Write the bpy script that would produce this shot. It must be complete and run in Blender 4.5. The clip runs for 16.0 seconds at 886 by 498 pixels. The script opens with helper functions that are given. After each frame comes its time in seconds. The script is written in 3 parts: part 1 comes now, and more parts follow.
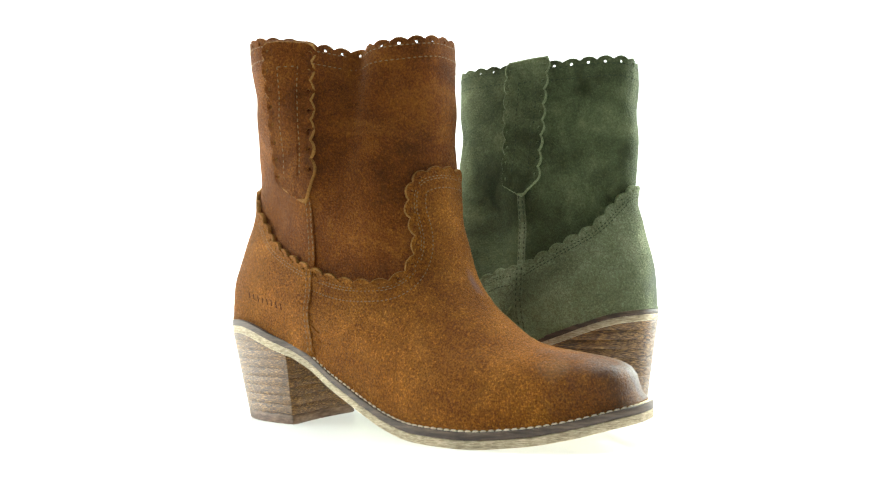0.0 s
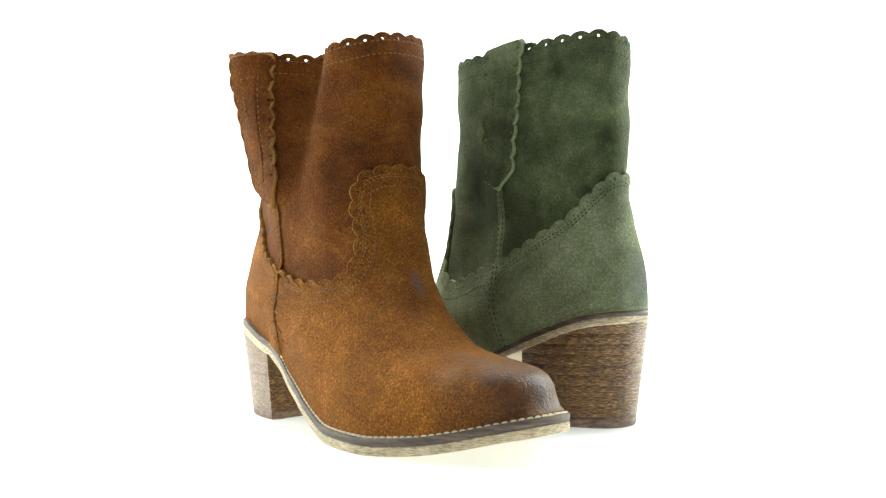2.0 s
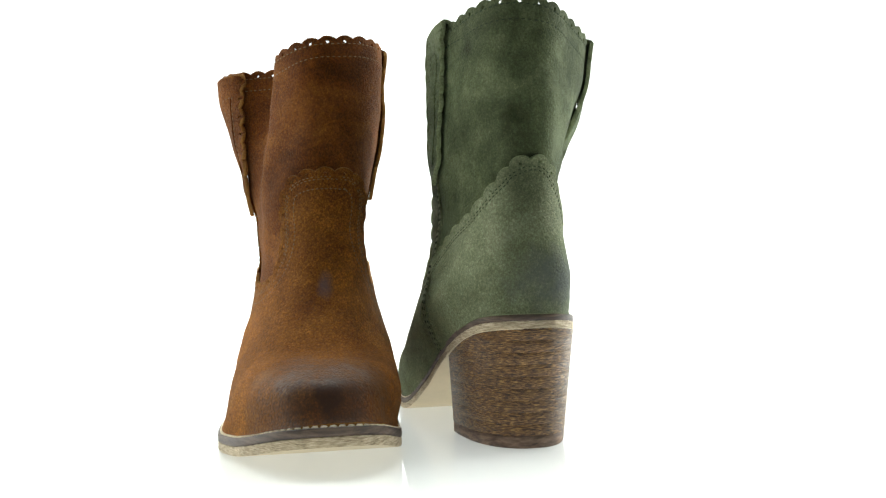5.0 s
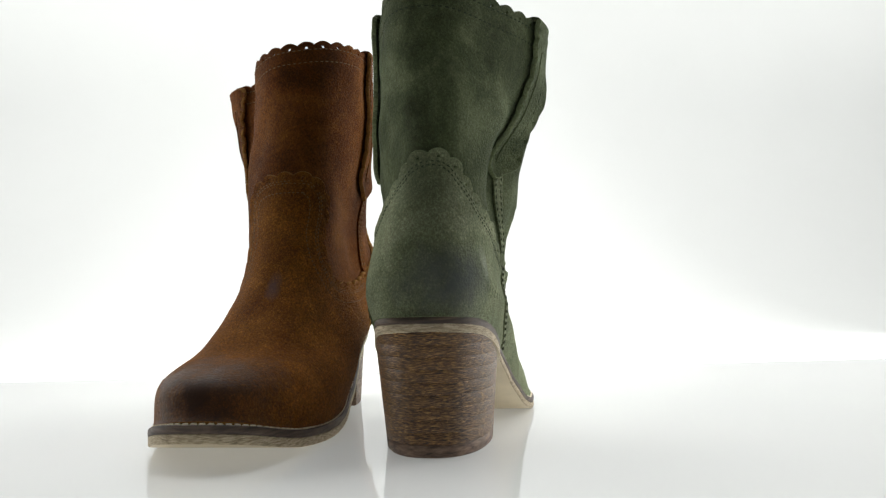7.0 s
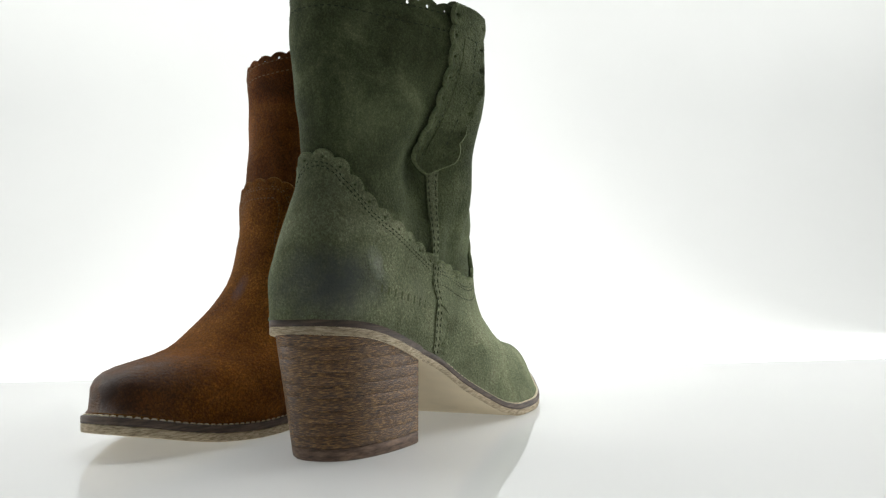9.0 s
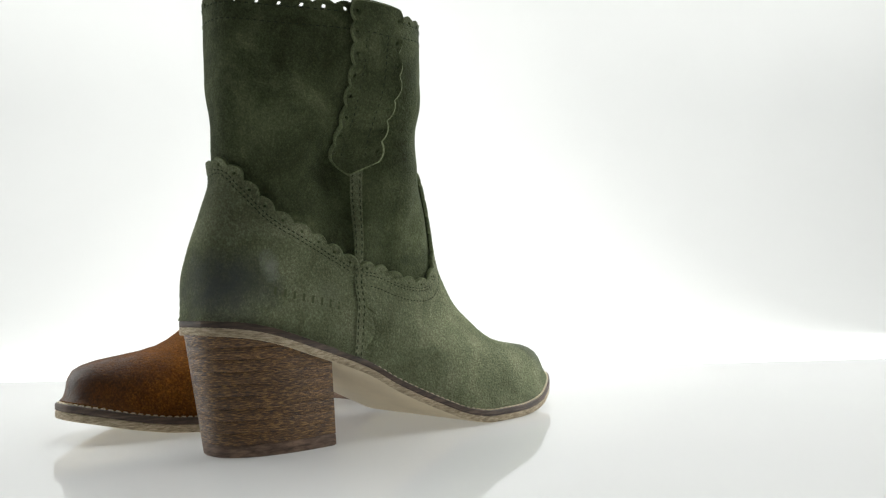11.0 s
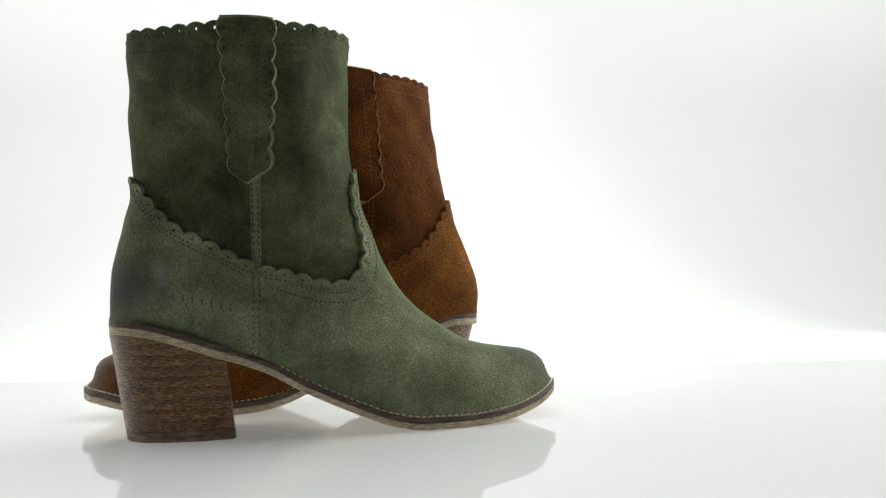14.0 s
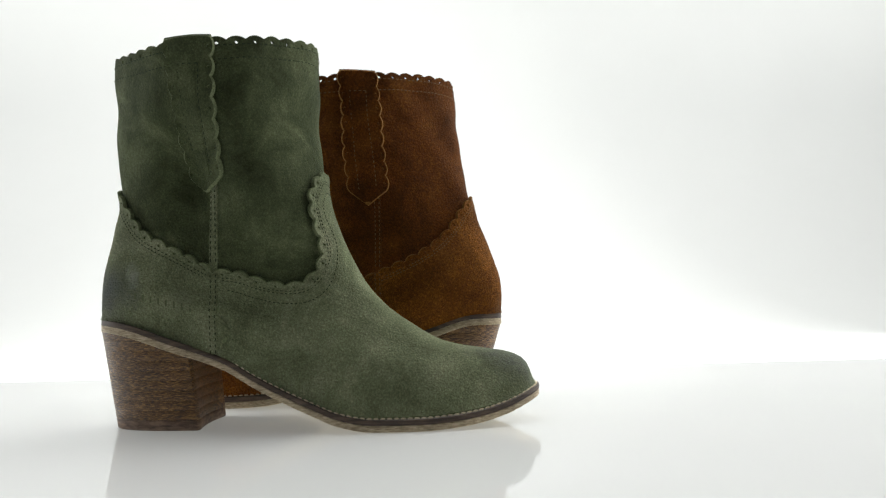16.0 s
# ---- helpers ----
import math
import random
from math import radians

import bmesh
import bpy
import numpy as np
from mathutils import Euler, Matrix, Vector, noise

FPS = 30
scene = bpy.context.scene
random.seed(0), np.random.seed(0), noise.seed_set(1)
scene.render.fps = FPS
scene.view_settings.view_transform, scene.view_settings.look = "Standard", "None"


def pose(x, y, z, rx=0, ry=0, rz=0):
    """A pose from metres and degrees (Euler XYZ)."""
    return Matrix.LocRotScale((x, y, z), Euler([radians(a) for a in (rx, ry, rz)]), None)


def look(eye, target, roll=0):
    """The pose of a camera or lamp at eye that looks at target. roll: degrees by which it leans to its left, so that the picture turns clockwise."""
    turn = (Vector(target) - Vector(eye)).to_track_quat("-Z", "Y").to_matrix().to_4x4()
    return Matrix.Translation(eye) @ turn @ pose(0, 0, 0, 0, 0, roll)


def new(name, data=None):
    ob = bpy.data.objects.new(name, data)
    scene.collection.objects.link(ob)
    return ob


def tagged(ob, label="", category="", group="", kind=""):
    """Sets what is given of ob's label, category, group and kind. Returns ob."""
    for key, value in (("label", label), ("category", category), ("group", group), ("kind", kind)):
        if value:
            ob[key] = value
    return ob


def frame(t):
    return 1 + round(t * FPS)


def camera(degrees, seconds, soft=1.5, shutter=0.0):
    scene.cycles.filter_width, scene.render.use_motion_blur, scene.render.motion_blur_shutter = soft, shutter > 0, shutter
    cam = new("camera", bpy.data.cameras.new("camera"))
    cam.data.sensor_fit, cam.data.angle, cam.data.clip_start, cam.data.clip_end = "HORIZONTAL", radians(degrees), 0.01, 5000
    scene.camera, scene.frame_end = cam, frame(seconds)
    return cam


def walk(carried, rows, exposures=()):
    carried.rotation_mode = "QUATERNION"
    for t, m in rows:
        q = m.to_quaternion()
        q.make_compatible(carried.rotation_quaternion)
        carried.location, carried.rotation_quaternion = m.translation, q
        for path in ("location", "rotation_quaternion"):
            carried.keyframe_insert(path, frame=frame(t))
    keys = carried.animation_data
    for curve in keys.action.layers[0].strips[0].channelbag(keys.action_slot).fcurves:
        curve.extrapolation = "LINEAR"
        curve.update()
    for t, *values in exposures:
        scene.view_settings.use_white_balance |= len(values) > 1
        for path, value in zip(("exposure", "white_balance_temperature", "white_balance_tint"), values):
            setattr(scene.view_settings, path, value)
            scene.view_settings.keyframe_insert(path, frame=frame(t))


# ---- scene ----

# ------------------------------------------------------------------ camera
UNIT = 0.53                      # metres from the camera to the turntable's axis
EYE = Vector((0.0, -UNIT, 0.0747))
TURN = 9.1759                    # degrees a second, clockwise from above
cam = camera(62.84, 16.0, soft=1.3)
AIM = EYE + Vector((math.sin(radians(4.441)) * math.cos(radians(4.213)),
                    math.cos(radians(4.441)) * math.cos(radians(4.213)), math.sin(radians(4.213))))
walk(cam, [(0.0, look(EYE, AIM, -1.14)), (16.0, look(EYE, AIM, -1.14))],
     [(0.0, 1.64, 6450, 2), (4.2, 1.5, 6450, 2), (6.3, -0.02, 6500, 10), (16.0, -0.05, 6500, 10)])

# ------------------------------------------------------------------ light
world = bpy.data.worlds.new("studio")
scene.world = world
world.use_nodes = True
world.node_tree.nodes["Background"].inputs["Color"].default_value = (0.97, 1.0, 0.96, 1)
world.node_tree.nodes["Background"].inputs["Strength"].default_value = 0.02


def softbox(name, eye, target, w, h, watts, colour=(0.99, 1.0, 0.965)):
    d = bpy.data.lights.new(name, "AREA")
    d.shape, d.size, d.size_y, d.energy, d.color = "RECTANGLE", w, h, watts, colour
    ob = new(name, d)
    ob.matrix_world = look(eye, target)
    return ob


softbox("softbox_left", (-0.95, 0.25, 0.5), (0, 0, 0.12), 0.6, 0.9, 6.5)
softbox("softbox_right", (1.0, 0.3, 0.55), (0, 0, 0.12), 0.6, 0.9, 10.5)
softbox("softbox_top", (0.05, 0.28, 1.15), (0.05, 0.1, 0), 0.9, 0.6, 10.5)
for side in (-1.3, 1.3):
    softbox("backdrop_light", (side + 0.32, 0.2, 2.0), (side + 0.32, 1.5, 1.7), 1.7, 0.4, 39.0)
# unseen fill lamp below the floor, added to lift shadows under the boots
softbox("under_floor_fill", (0.0, 0.2, -0.5), (0.0, 0.201, 0.0), 3.2, 1.6, 22.0)


# ------------------------------------------------------------------ materials
def material(name):
    m = bpy.data.materials.new(name)
    m.use_nodes = True
    nt = m.node_tree
    return m, nt, nt.nodes["Principled BSDF"]


def node(nt, kind, **kw):
    n = nt.nodes.new(kind)
    for k, v in kw.items():
        n.inputs[k.replace("_", " ")].default_value = v
    return n


def ramp(nt, fac, stops):
    n = nt.nodes.new("ShaderNodeValToRGB")
    while len(n.color_ramp.elements) < len(stops):
        n.color_ramp.elements.new(0.5)
    for e, (p, c) in zip(n.color_ramp.elements, stops):
        e.position, e.color = p, (*c, 1)
    nt.links.new(fac, n.inputs["Fac"])
    return n.outputs["Color"]


def grey(v):
    return (v, v, v)


def mix(nt, fac, a, b, how="MIX"):
    n = nt.nodes.new("ShaderNodeMix")
    n.data_type, n.blend_type = "RGBA", how
    for sock, v in ((n.inputs[0], fac), (n.inputs[6], a), (n.inputs[7], b)):
        if isinstance(v, (int, float)):
            sock.default_value = v
        elif isinstance(v, tuple):
            sock.default_value = (*v, 1)
        else:
            nt.links.new(v, sock)
    return n.outputs[2]


def noise_at(nt, vec, scale, detail=4.0, rough=0.6, dist=0.0):
    n = node(nt, "ShaderNodeTexNoise", Scale=scale, Detail=detail, Roughness=rough, Distortion=dist)
    nt.links.new(vec, n.inputs["Vector"])
    return n.outputs["Fac"]


def bump(nt, bsdf, height, strength, distance):
    n = node(nt, "ShaderNodeBump", Strength=strength, Distance=distance)
    nt.links.new(height, n.inputs["Height"])
    nt.links.new(n.outputs["Normal"], bsdf.inputs["Normal"])
    return n


def place(nt):
    return nt.nodes.new("ShaderNodeTexCoord").outputs["Object"]


def blotch(nt, vec, centre, radii, inner=0.55, wobble=0.35):
    """1 in the middle of an ellipsoidal worn patch with a ragged edge, 0 outside."""
    m = nt.nodes.new("ShaderNodeMapping")
    m.vector_type = "POINT"
    m.inputs["Scale"].default_value = [1 / r for r in radii]
    m.inputs["Location"].default_value = [-c / r for c, r in zip(centre, radii)]
    nt.links.new(vec, m.inputs["Vector"])
    ln = nt.nodes.new("ShaderNodeVectorMath")
    ln.operation = "LENGTH"
    nt.links.new(m.outputs["Vector"], ln.inputs[0])
    w = nt.nodes.new("ShaderNodeMath")
    w.operation = "MULTIPLY_ADD"
    nt.links.new(noise_at(nt, vec, 90, 5, 0.65), w.inputs[0])
    w.inputs[1].default_value = wobble * 2
    nt.links.new(ln.outputs["Value"], w.inputs[2])
    return ramp(nt, w.outputs[0], [(inner + wobble * 0.5, grey(1)), (1.0, grey(0))])


def suede(name, dark, mid, light, patches, sheen, grain=0.38):
    """Napped suede: cloudy tone, brushed nap, short fibre grain, and worn or burnished patches (the first may be polished)."""
    m, nt, b = material(name)
    v = place(nt)
    cloud = noise_at(nt, v, 30, 6, 0.62, 0.5)
    col = ramp(nt, cloud, [(0.3, dark), (0.5, mid), (0.72, light)])
    nap = noise_at(nt, v, 11, 4, 0.55, 1.2)
    col = mix(nt, 0.8, col, ramp(nt, nap, [(0.32, grey(0.74)), (0.5, grey(1.0)), (0.7, grey(1.3))]), "MULTIPLY")
    hair = nt.nodes.new("ShaderNodeMapping")
    hair.inputs["Scale"].default_value = (1.0, 1.0, 0.75)
    hair.inputs["Rotation"].default_value = (0.3, 0.5, 0.2)
    nt.links.new(v, hair.inputs["Vector"])
    fibre = noise_at(nt, hair.outputs["Vector"], 1400, 4, 0.7, 0.6)
    col = mix(nt, grain * 0.85, col, ramp(nt, fibre, [(0.36, grey(0.5)), (0.5, grey(0.93)), (0.63, grey(1.95))]), "MULTIPLY")
    speck = noise_at(nt, v, 640, 4, 0.75)
    col = mix(nt, grain * 0.75, col, ramp(nt, speck, [(0.36, grey(0.74)), (0.5, grey(0.98)), (0.62, grey(1.75))]), "MULTIPLY")
    pebble = node(nt, "ShaderNodeTexVoronoi", Scale=760.0)
    warp = nt.nodes.new("ShaderNodeVectorMath")
    warp.operation = "MULTIPLY_ADD"
    wn = node(nt, "ShaderNodeTexNoise", Scale=300.0, Detail=3.0)
    nt.links.new(v, wn.inputs["Vector"])
    nt.links.new(wn.outputs["Color"], warp.inputs[0])
    warp.inputs[1].default_value = (0.003, 0.003, 0.003)
    nt.links.new(v, warp.inputs[2])
    nt.links.new(warp.outputs[0], pebble.inputs["Vector"])
    # hollows between pebbles darkened in the colour, as shade of the relief
    grainy = ramp(nt, pebble.outputs["Distance"], [(0.1, grey(1.22)), (0.45, grey(1.02)), (0.85, grey(0.72))])
    col = mix(nt, grain * 0.6, col, grainy, "MULTIPLY")
    rough = worn = None
    for centre, radii, colour, amount, inner, polish in patches:
        f = blotch(nt, v, centre, radii, inner)
        k = nt.nodes.new("ShaderNodeMath")
        k.operation = "MULTIPLY"
        nt.links.new(f, k.inputs[0])
        k.inputs[1].default_value = amount
        col = mix(nt, k.outputs[0], col, colour)
        if polish:
            worn = k.outputs[0]
            rough = ramp(nt, k.outputs[0], [(0.0, grey(0.92)), (0.9, grey(polish))])
    nt.links.new(col, b.inputs["Base Color"])
    b.inputs["Roughness"].default_value = 0.92
    if rough:
        nt.links.new(rough, b.inputs["Roughness"])
    b.inputs["Specular IOR Level"].default_value = 0.14
    b.inputs["Sheen Weight"].default_value = 0.06
    b.inputs["Sheen Roughness"].default_value = 0.4
    b.inputs["Sheen Tint"].default_value = (*sheen, 1)
    h = mix(nt, 0.5, mix(nt, 0.5, fibre, speck), grainy)
    if worn:                                    # burnished leather is smoother
        h = mix(nt, worn, h, mix(nt, 0.85, h, (0.9, 0.9, 0.9)))
    bump(nt, b, h, 0.25 + grain * 0.45, 0.004)
    return m


def streaked(name, dark, mid, light, scale, rough=0.6, relief=0.5):
    """Stacked leather or crepe edge: fine streaks along the layers."""
    m, nt, b = material(name)
    mp = nt.nodes.new("ShaderNodeMapping")
    mp.inputs["Scale"].default_value = scale
    v = place(nt)
    nt.links.new(v, mp.inputs["Vector"])
    s = noise_at(nt, mp.outputs["Vector"], 1.0, 6, 0.65, 0.3)
    col = ramp(nt, s, [(0.36, dark), (0.5, mid), (0.64, light)])
    col = mix(nt, 0.6, col, ramp(nt, noise_at(nt, v, 45, 3), [(0.3, grey(0.65)), (0.7, grey(1.25))]), "MULTIPLY")
    nt.links.new(col, b.inputs["Base Color"])
    b.inputs["Roughness"].default_value = rough
    bump(nt, b, s, relief, 0.0008)
    return m


def plain(name, colour, rough, spec=0.5, grain=60.0, vary=0.15):
    m, nt, b = material(name)
    v = place(nt)
    nz = noise_at(nt, v, grain, 4)
    col = mix(nt, 1.0, colour, ramp(nt, nz, [(0.3, grey(1 - vary)), (0.7, grey(1 + vary))]), "MULTIPLY")
    nt.links.new(col, b.inputs["Base Color"])
    b.inputs["Roughness"].default_value = rough
    b.inputs["Specular IOR Level"].default_value = spec
    return m


# lower pieces lighter than shafts: partly wear, partly light put into the colour
BROWN = suede("brown_suede", (0.062, 0.0178, 0.0022), (0.103, 0.0318, 0.0042), (0.17, 0.059, 0.0085), [], (0.75, 0.45, 0.2), 0.68)
BROWN_WORN_LIT = suede("worn_lit_brown_suede", (0.110, 0.0365, 0.0045), (0.152, 0.0535, 0.0065), (0.228, 0.089, 0.013),
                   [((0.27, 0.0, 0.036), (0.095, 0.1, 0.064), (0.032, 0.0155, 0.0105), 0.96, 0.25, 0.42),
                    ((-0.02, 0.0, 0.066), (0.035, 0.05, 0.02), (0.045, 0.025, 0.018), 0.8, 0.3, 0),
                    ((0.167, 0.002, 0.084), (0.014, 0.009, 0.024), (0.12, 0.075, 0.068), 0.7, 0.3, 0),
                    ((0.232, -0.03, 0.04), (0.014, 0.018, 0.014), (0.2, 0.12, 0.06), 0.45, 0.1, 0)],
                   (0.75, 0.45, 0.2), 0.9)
# green shaft kept dark to carry its shade as well as its tone
GREEN = suede("green_suede", (0.024, 0.030, 0.0125), (0.059, 0.071, 0.034), (0.117, 0.135, 0.071), [], (0.55, 0.7, 0.5), 0.45)
GREEN_WORN_LIT = suede("worn_lit_green_suede", (0.090, 0.104, 0.057), (0.14, 0.156, 0.089), (0.218, 0.23, 0.143),
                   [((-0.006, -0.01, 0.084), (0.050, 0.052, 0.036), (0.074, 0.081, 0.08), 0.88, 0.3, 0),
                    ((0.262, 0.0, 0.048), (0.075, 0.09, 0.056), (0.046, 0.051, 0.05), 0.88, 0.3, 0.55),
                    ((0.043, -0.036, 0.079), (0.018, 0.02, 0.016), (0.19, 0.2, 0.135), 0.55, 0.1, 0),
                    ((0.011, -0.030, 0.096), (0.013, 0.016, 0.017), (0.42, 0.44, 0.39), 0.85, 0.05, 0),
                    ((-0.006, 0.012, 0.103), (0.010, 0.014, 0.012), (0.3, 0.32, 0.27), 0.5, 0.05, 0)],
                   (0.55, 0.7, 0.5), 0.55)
LINING = plain("lining", (0.09, 0.065, 0.045), 0.9, 0.2)
WELT = streaked("welt_leather", (0.03, 0.018, 0.012), (0.065, 0.04, 0.028), (0.12, 0.08, 0.055), (60, 60, 500))
CREPE = streaked("outsole_edge", (0.22, 0.165, 0.105), (0.43, 0.345, 0.225), (0.6, 0.5, 0.355), (240, 240, 1700), 0.75, 0.8)
SOLE = plain("sole_leather", (0.64, 0.54, 0.375), 0.55, 0.4, 40, 0.08)
STACK = streaked("stacked_heel", (0.018, 0.007, 0.0025), (0.095, 0.041, 0.012), (0.4, 0.215, 0.066), (300, 300, 2600), 0.42, 0.7)
LIFT = streaked("heel_lift", (0.06, 0.035, 0.025), (0.15, 0.09, 0.06), (0.24, 0.15, 0.1), (120, 120, 500), 0.6)
THREAD_TAN = plain("tan_thread", (0.19, 0.115, 0.055), 0.7, 0.05)
THREAD_GREEN = plain("dark_green_thread", (0.034, 0.043, 0.026), 0.8, 0.05)
THREAD_CREAM = plain("cream_thread", (0.7, 0.61, 0.44), 0.6)
# cut edges: paler raw fibre, with the edge highlight put into the colour
EDGE_BROWN = plain("raw_lit_brown_edge", (0.23, 0.11, 0.03), 0.95, 0.1, 900, 0.4)
EDGE_GREEN = plain("raw_lit_green_edge", (0.15, 0.175, 0.095), 0.95, 0.1, 900, 0.4)
STAMP_BROWN = plain("stamped_brown", (0.045, 0.016, 0.004), 0.95, 0.1)
STAMP_GREEN = plain("stamped_green", (0.088, 0.102, 0.056), 0.95, 0.1)

FLOOR, nt, b = material("white_acrylic")
v = place(nt)
b.inputs["Base Color"].default_value = (0.8, 0.81, 0.815, 1)
b.inputs["Roughness"].default_value = 0.09
b.inputs["Specular IOR Level"].default_value = 0.5
nt.links.new(ramp(nt, noise_at(nt, v, 6, 3), [(0.3, grey(0.015)), (0.7, grey(0.035))]), b.inputs["Roughness"])
from_below = nt.nodes.new("ShaderNodeBsdfTranslucent")          # translucent share, so the added fill lamp below shows through
from_below.inputs["Color"].default_value = (0.8, 0.81, 0.81, 1)
both = nt.nodes.new("ShaderNodeMixShader")
both.inputs["Fac"].default_value = 0.32
gloss = nt.nodes.new("ShaderNodeBsdfGlossy")
gloss.inputs["Roughness"].default_value = 0.02
skin = nt.nodes.new("ShaderNodeMixShader")
fres = nt.nodes.new("ShaderNodeFresnel")
fres.inputs["IOR"].default_value = 1.58
nt.links.new(b.outputs["BSDF"], both.inputs[1])
nt.links.new(from_below.outputs["BSDF"], both.inputs[2])
nt.links.new(fres.outputs["Fac"], skin.inputs["Fac"])
nt.links.new(both.outputs["Shader"], skin.inputs[1])
nt.links.new(gloss.outputs["BSDF"], skin.inputs[2])
nt.links.new(skin.outputs["Shader"], nt.nodes["Material Output"].inputs["Surface"])
b.inputs["Specular IOR Level"].default_value = 0.0
# underside left invisible so the added lamp reaches the top face
CLEAR, nt, b = material("see_through_underside")
b.inputs["Base Color"].default_value = (1, 1, 1, 1)
b.inputs["Alpha"].default_value = 0.0
PAPER = plain("white_backdrop_paper", (0.78, 0.79, 0.79), 0.95, 0.1, 3.0, 0.01)
# dark grey of the unseen shell, set low to hold down fill light
STUDIO = plain("unseen_shell_grey", (0.12, 0.12, 0.12), 0.9, 0.2, 4.0, 0.04)


# ------------------------------------------------------------------ mesh helpers
def mesh_ob(name, verts, faces, mat, parent=None, label="", smooth=True, edge_mat=None, edge_from=0):
    me = bpy.data.meshes.new(name)
    me.from_pydata([tuple(map(float, p)) for p in verts], [], [tuple(map(int, q)) for q in faces])
    me.polygons.foreach_set("material_index", [1 if edge_mat and i >= edge_from else 0 for i in range(len(me.polygons))])
    bm = bmesh.new()
    bm.from_mesh(me)
    bmesh.ops.recalc_face_normals(bm, faces=bm.faces)
    bm.to_mesh(me)
    bm.free()
    if smooth:
        me.polygons.foreach_set("use_smooth", [True] * len(me.polygons))
        me.set_sharp_from_angle(angle=radians(50))
    me.materials.append(mat)
    if edge_mat:
        me.materials.append(edge_mat)
    ob = new(name, me)
    if parent:
        ob.parent = parent
    if label:
        tagged(ob, label)
    return ob


# ------------------------------------------------------------------ the studio
def build_studio():
    # glossy white table top
    x0, x1, y0, y1 = -2.2, 2.2, -0.66, 0.27
    floor = mesh_ob("floor", [(x0, y0, 0), (x1, y0, 0), (x1, y1, 0), (x0, y1, 0),
                              (x0, y0, -0.03), (x1, y0, -0.03), (x1, y1, -0.03), (x0, y1, -0.03)],
                    [(0, 1, 2, 3), (4, 7, 6, 5), (0, 4, 5, 1), (1, 5, 6, 2), (2, 6, 7, 3), (3, 7, 4, 0)],
                    FLOOR, smooth=False, edge_mat=CLEAR, edge_from=1)
    tagged(floor, "glossy white acrylic table top, mirroring the boots", "floor", kind="structure")
    # paper sweep behind it
    prof = [(0.272, -0.003)] + [(0.87 + 0.63 * math.sin(a), 0.63 - 0.63 * math.cos(a) - 0.003) for a in np.linspace(0, math.pi / 2, 40)] + [(1.5, 2.4)]
    vs = [(x, y, z) for x in (-2.2, 2.2) for y, z in prof]
    k = len(prof)
    bd = mesh_ob("backdrop", vs, [(i, i + 1, k + i + 1, k + i) for i in range(k - 1)], PAPER)
    tagged(bd, "seamless white paper backdrop sweep behind the table", "backdrop", kind="structure")
    def slab(name, lo, hi, label, mat):
        (a, b_, c), (d, e, f) = lo, hi
        vs = [(x, y, z) for x in (a, d) for y in (b_, e) for z in (c, f)]
        ob = mesh_ob(name, vs, [(0, 1, 3, 2), (4, 6, 7, 5), (0, 4, 5, 1), (2, 3, 7, 6), (0, 2, 6, 4), (1, 5, 7, 3)], mat, smooth=False)
        return tagged(ob, label, name.split("_")[0], kind="structure")
    # unseen shell added round the set; its dark grey keeps front fill low
    slab("ground", (-2.3, -1.7, -0.8), (2.3, 1.6, -0.75), "unseen dark grey ground under the table, added to cut bounce light", STUDIO)
    slab("wall_west", (-2.3, -1.6, -0.75), (-2.2, 1.6, 2.4), "unseen grey wall, added to close the set and limit fill light", STUDIO)
    slab("wall_east", (2.2, -1.6, -0.75), (2.3, 1.6, 2.4), "unseen grey wall, added to close the set and limit fill light", STUDIO)
    slab("wall_south", (-2.3, -1.7, -0.75), (2.3, -1.6, 2.4), "unseen grey wall, added to close the set and limit fill light", STUDIO)
    slab("ceiling", (-2.3, -1.7, 2.4), (2.3, 1.6, 2.45), "unseen grey ceiling, added to close the set and limit fill light", STUDIO)


build_studio()

# ------------------------------------------------------------------ the boots (centimetres in here)
CM = 0.01


def pchip(xs, ys):
    """A smooth curve through the knots without overshoot."""
    xs, ys = np.asarray(xs, float), np.asarray(ys, float)
    h, d = np.diff(xs), np.diff(ys) / np.diff(xs)
    m = np.zeros(len(xs))
    for i in range(1, len(xs) - 1):
        if d[i - 1] * d[i] > 0:
            w1, w2 = 2 * h[i] + h[i - 1], h[i] + 2 * h[i - 1]
            m[i] = (w1 + w2) / (w1 / d[i - 1] + w2 / d[i])
    m[0], m[-1] = d[0], d[-1]

    def f(x):
        x = np.clip(x, xs[0], xs[-1])
        i = np.clip(np.searchsorted(xs, x) - 1, 0, len(xs) - 2)
        t = (x - xs[i]) / h[i]
        return ((1 + 2 * t) * (1 - t) ** 2 * ys[i] + t * (1 - t) ** 2 * h[i] * m[i]
                + t * t * (3 - 2 * t) * ys[i + 1] + t * t * (t - 1) * h[i] * m[i + 1])
    return f


# stations at which the profiles of a boot are given, in centimetres
FOOT_X = (-2, 0, 4, 7, 9, 12.4, 14, 16, 19, 22, 24, 26, 28.5)
FRONT_H = (0, 0.4, 1.1, 1.8, 2.4, 3.0, 3.5, 4.0, 4.4, 5.24, 6.7, 8.66, 10.87, 13, 15.4, 18.2, 25)
BACK_H = (0, 2.5, 4.7, 7.6, 11, 14, 17, 20.3, 25)
SIDE_H = (0, 1.5, 3.5, 6, 9, 12.5, 16, 20, 24.5)
STATIONS = (0.0, 0.35, 0.72, 1.0)


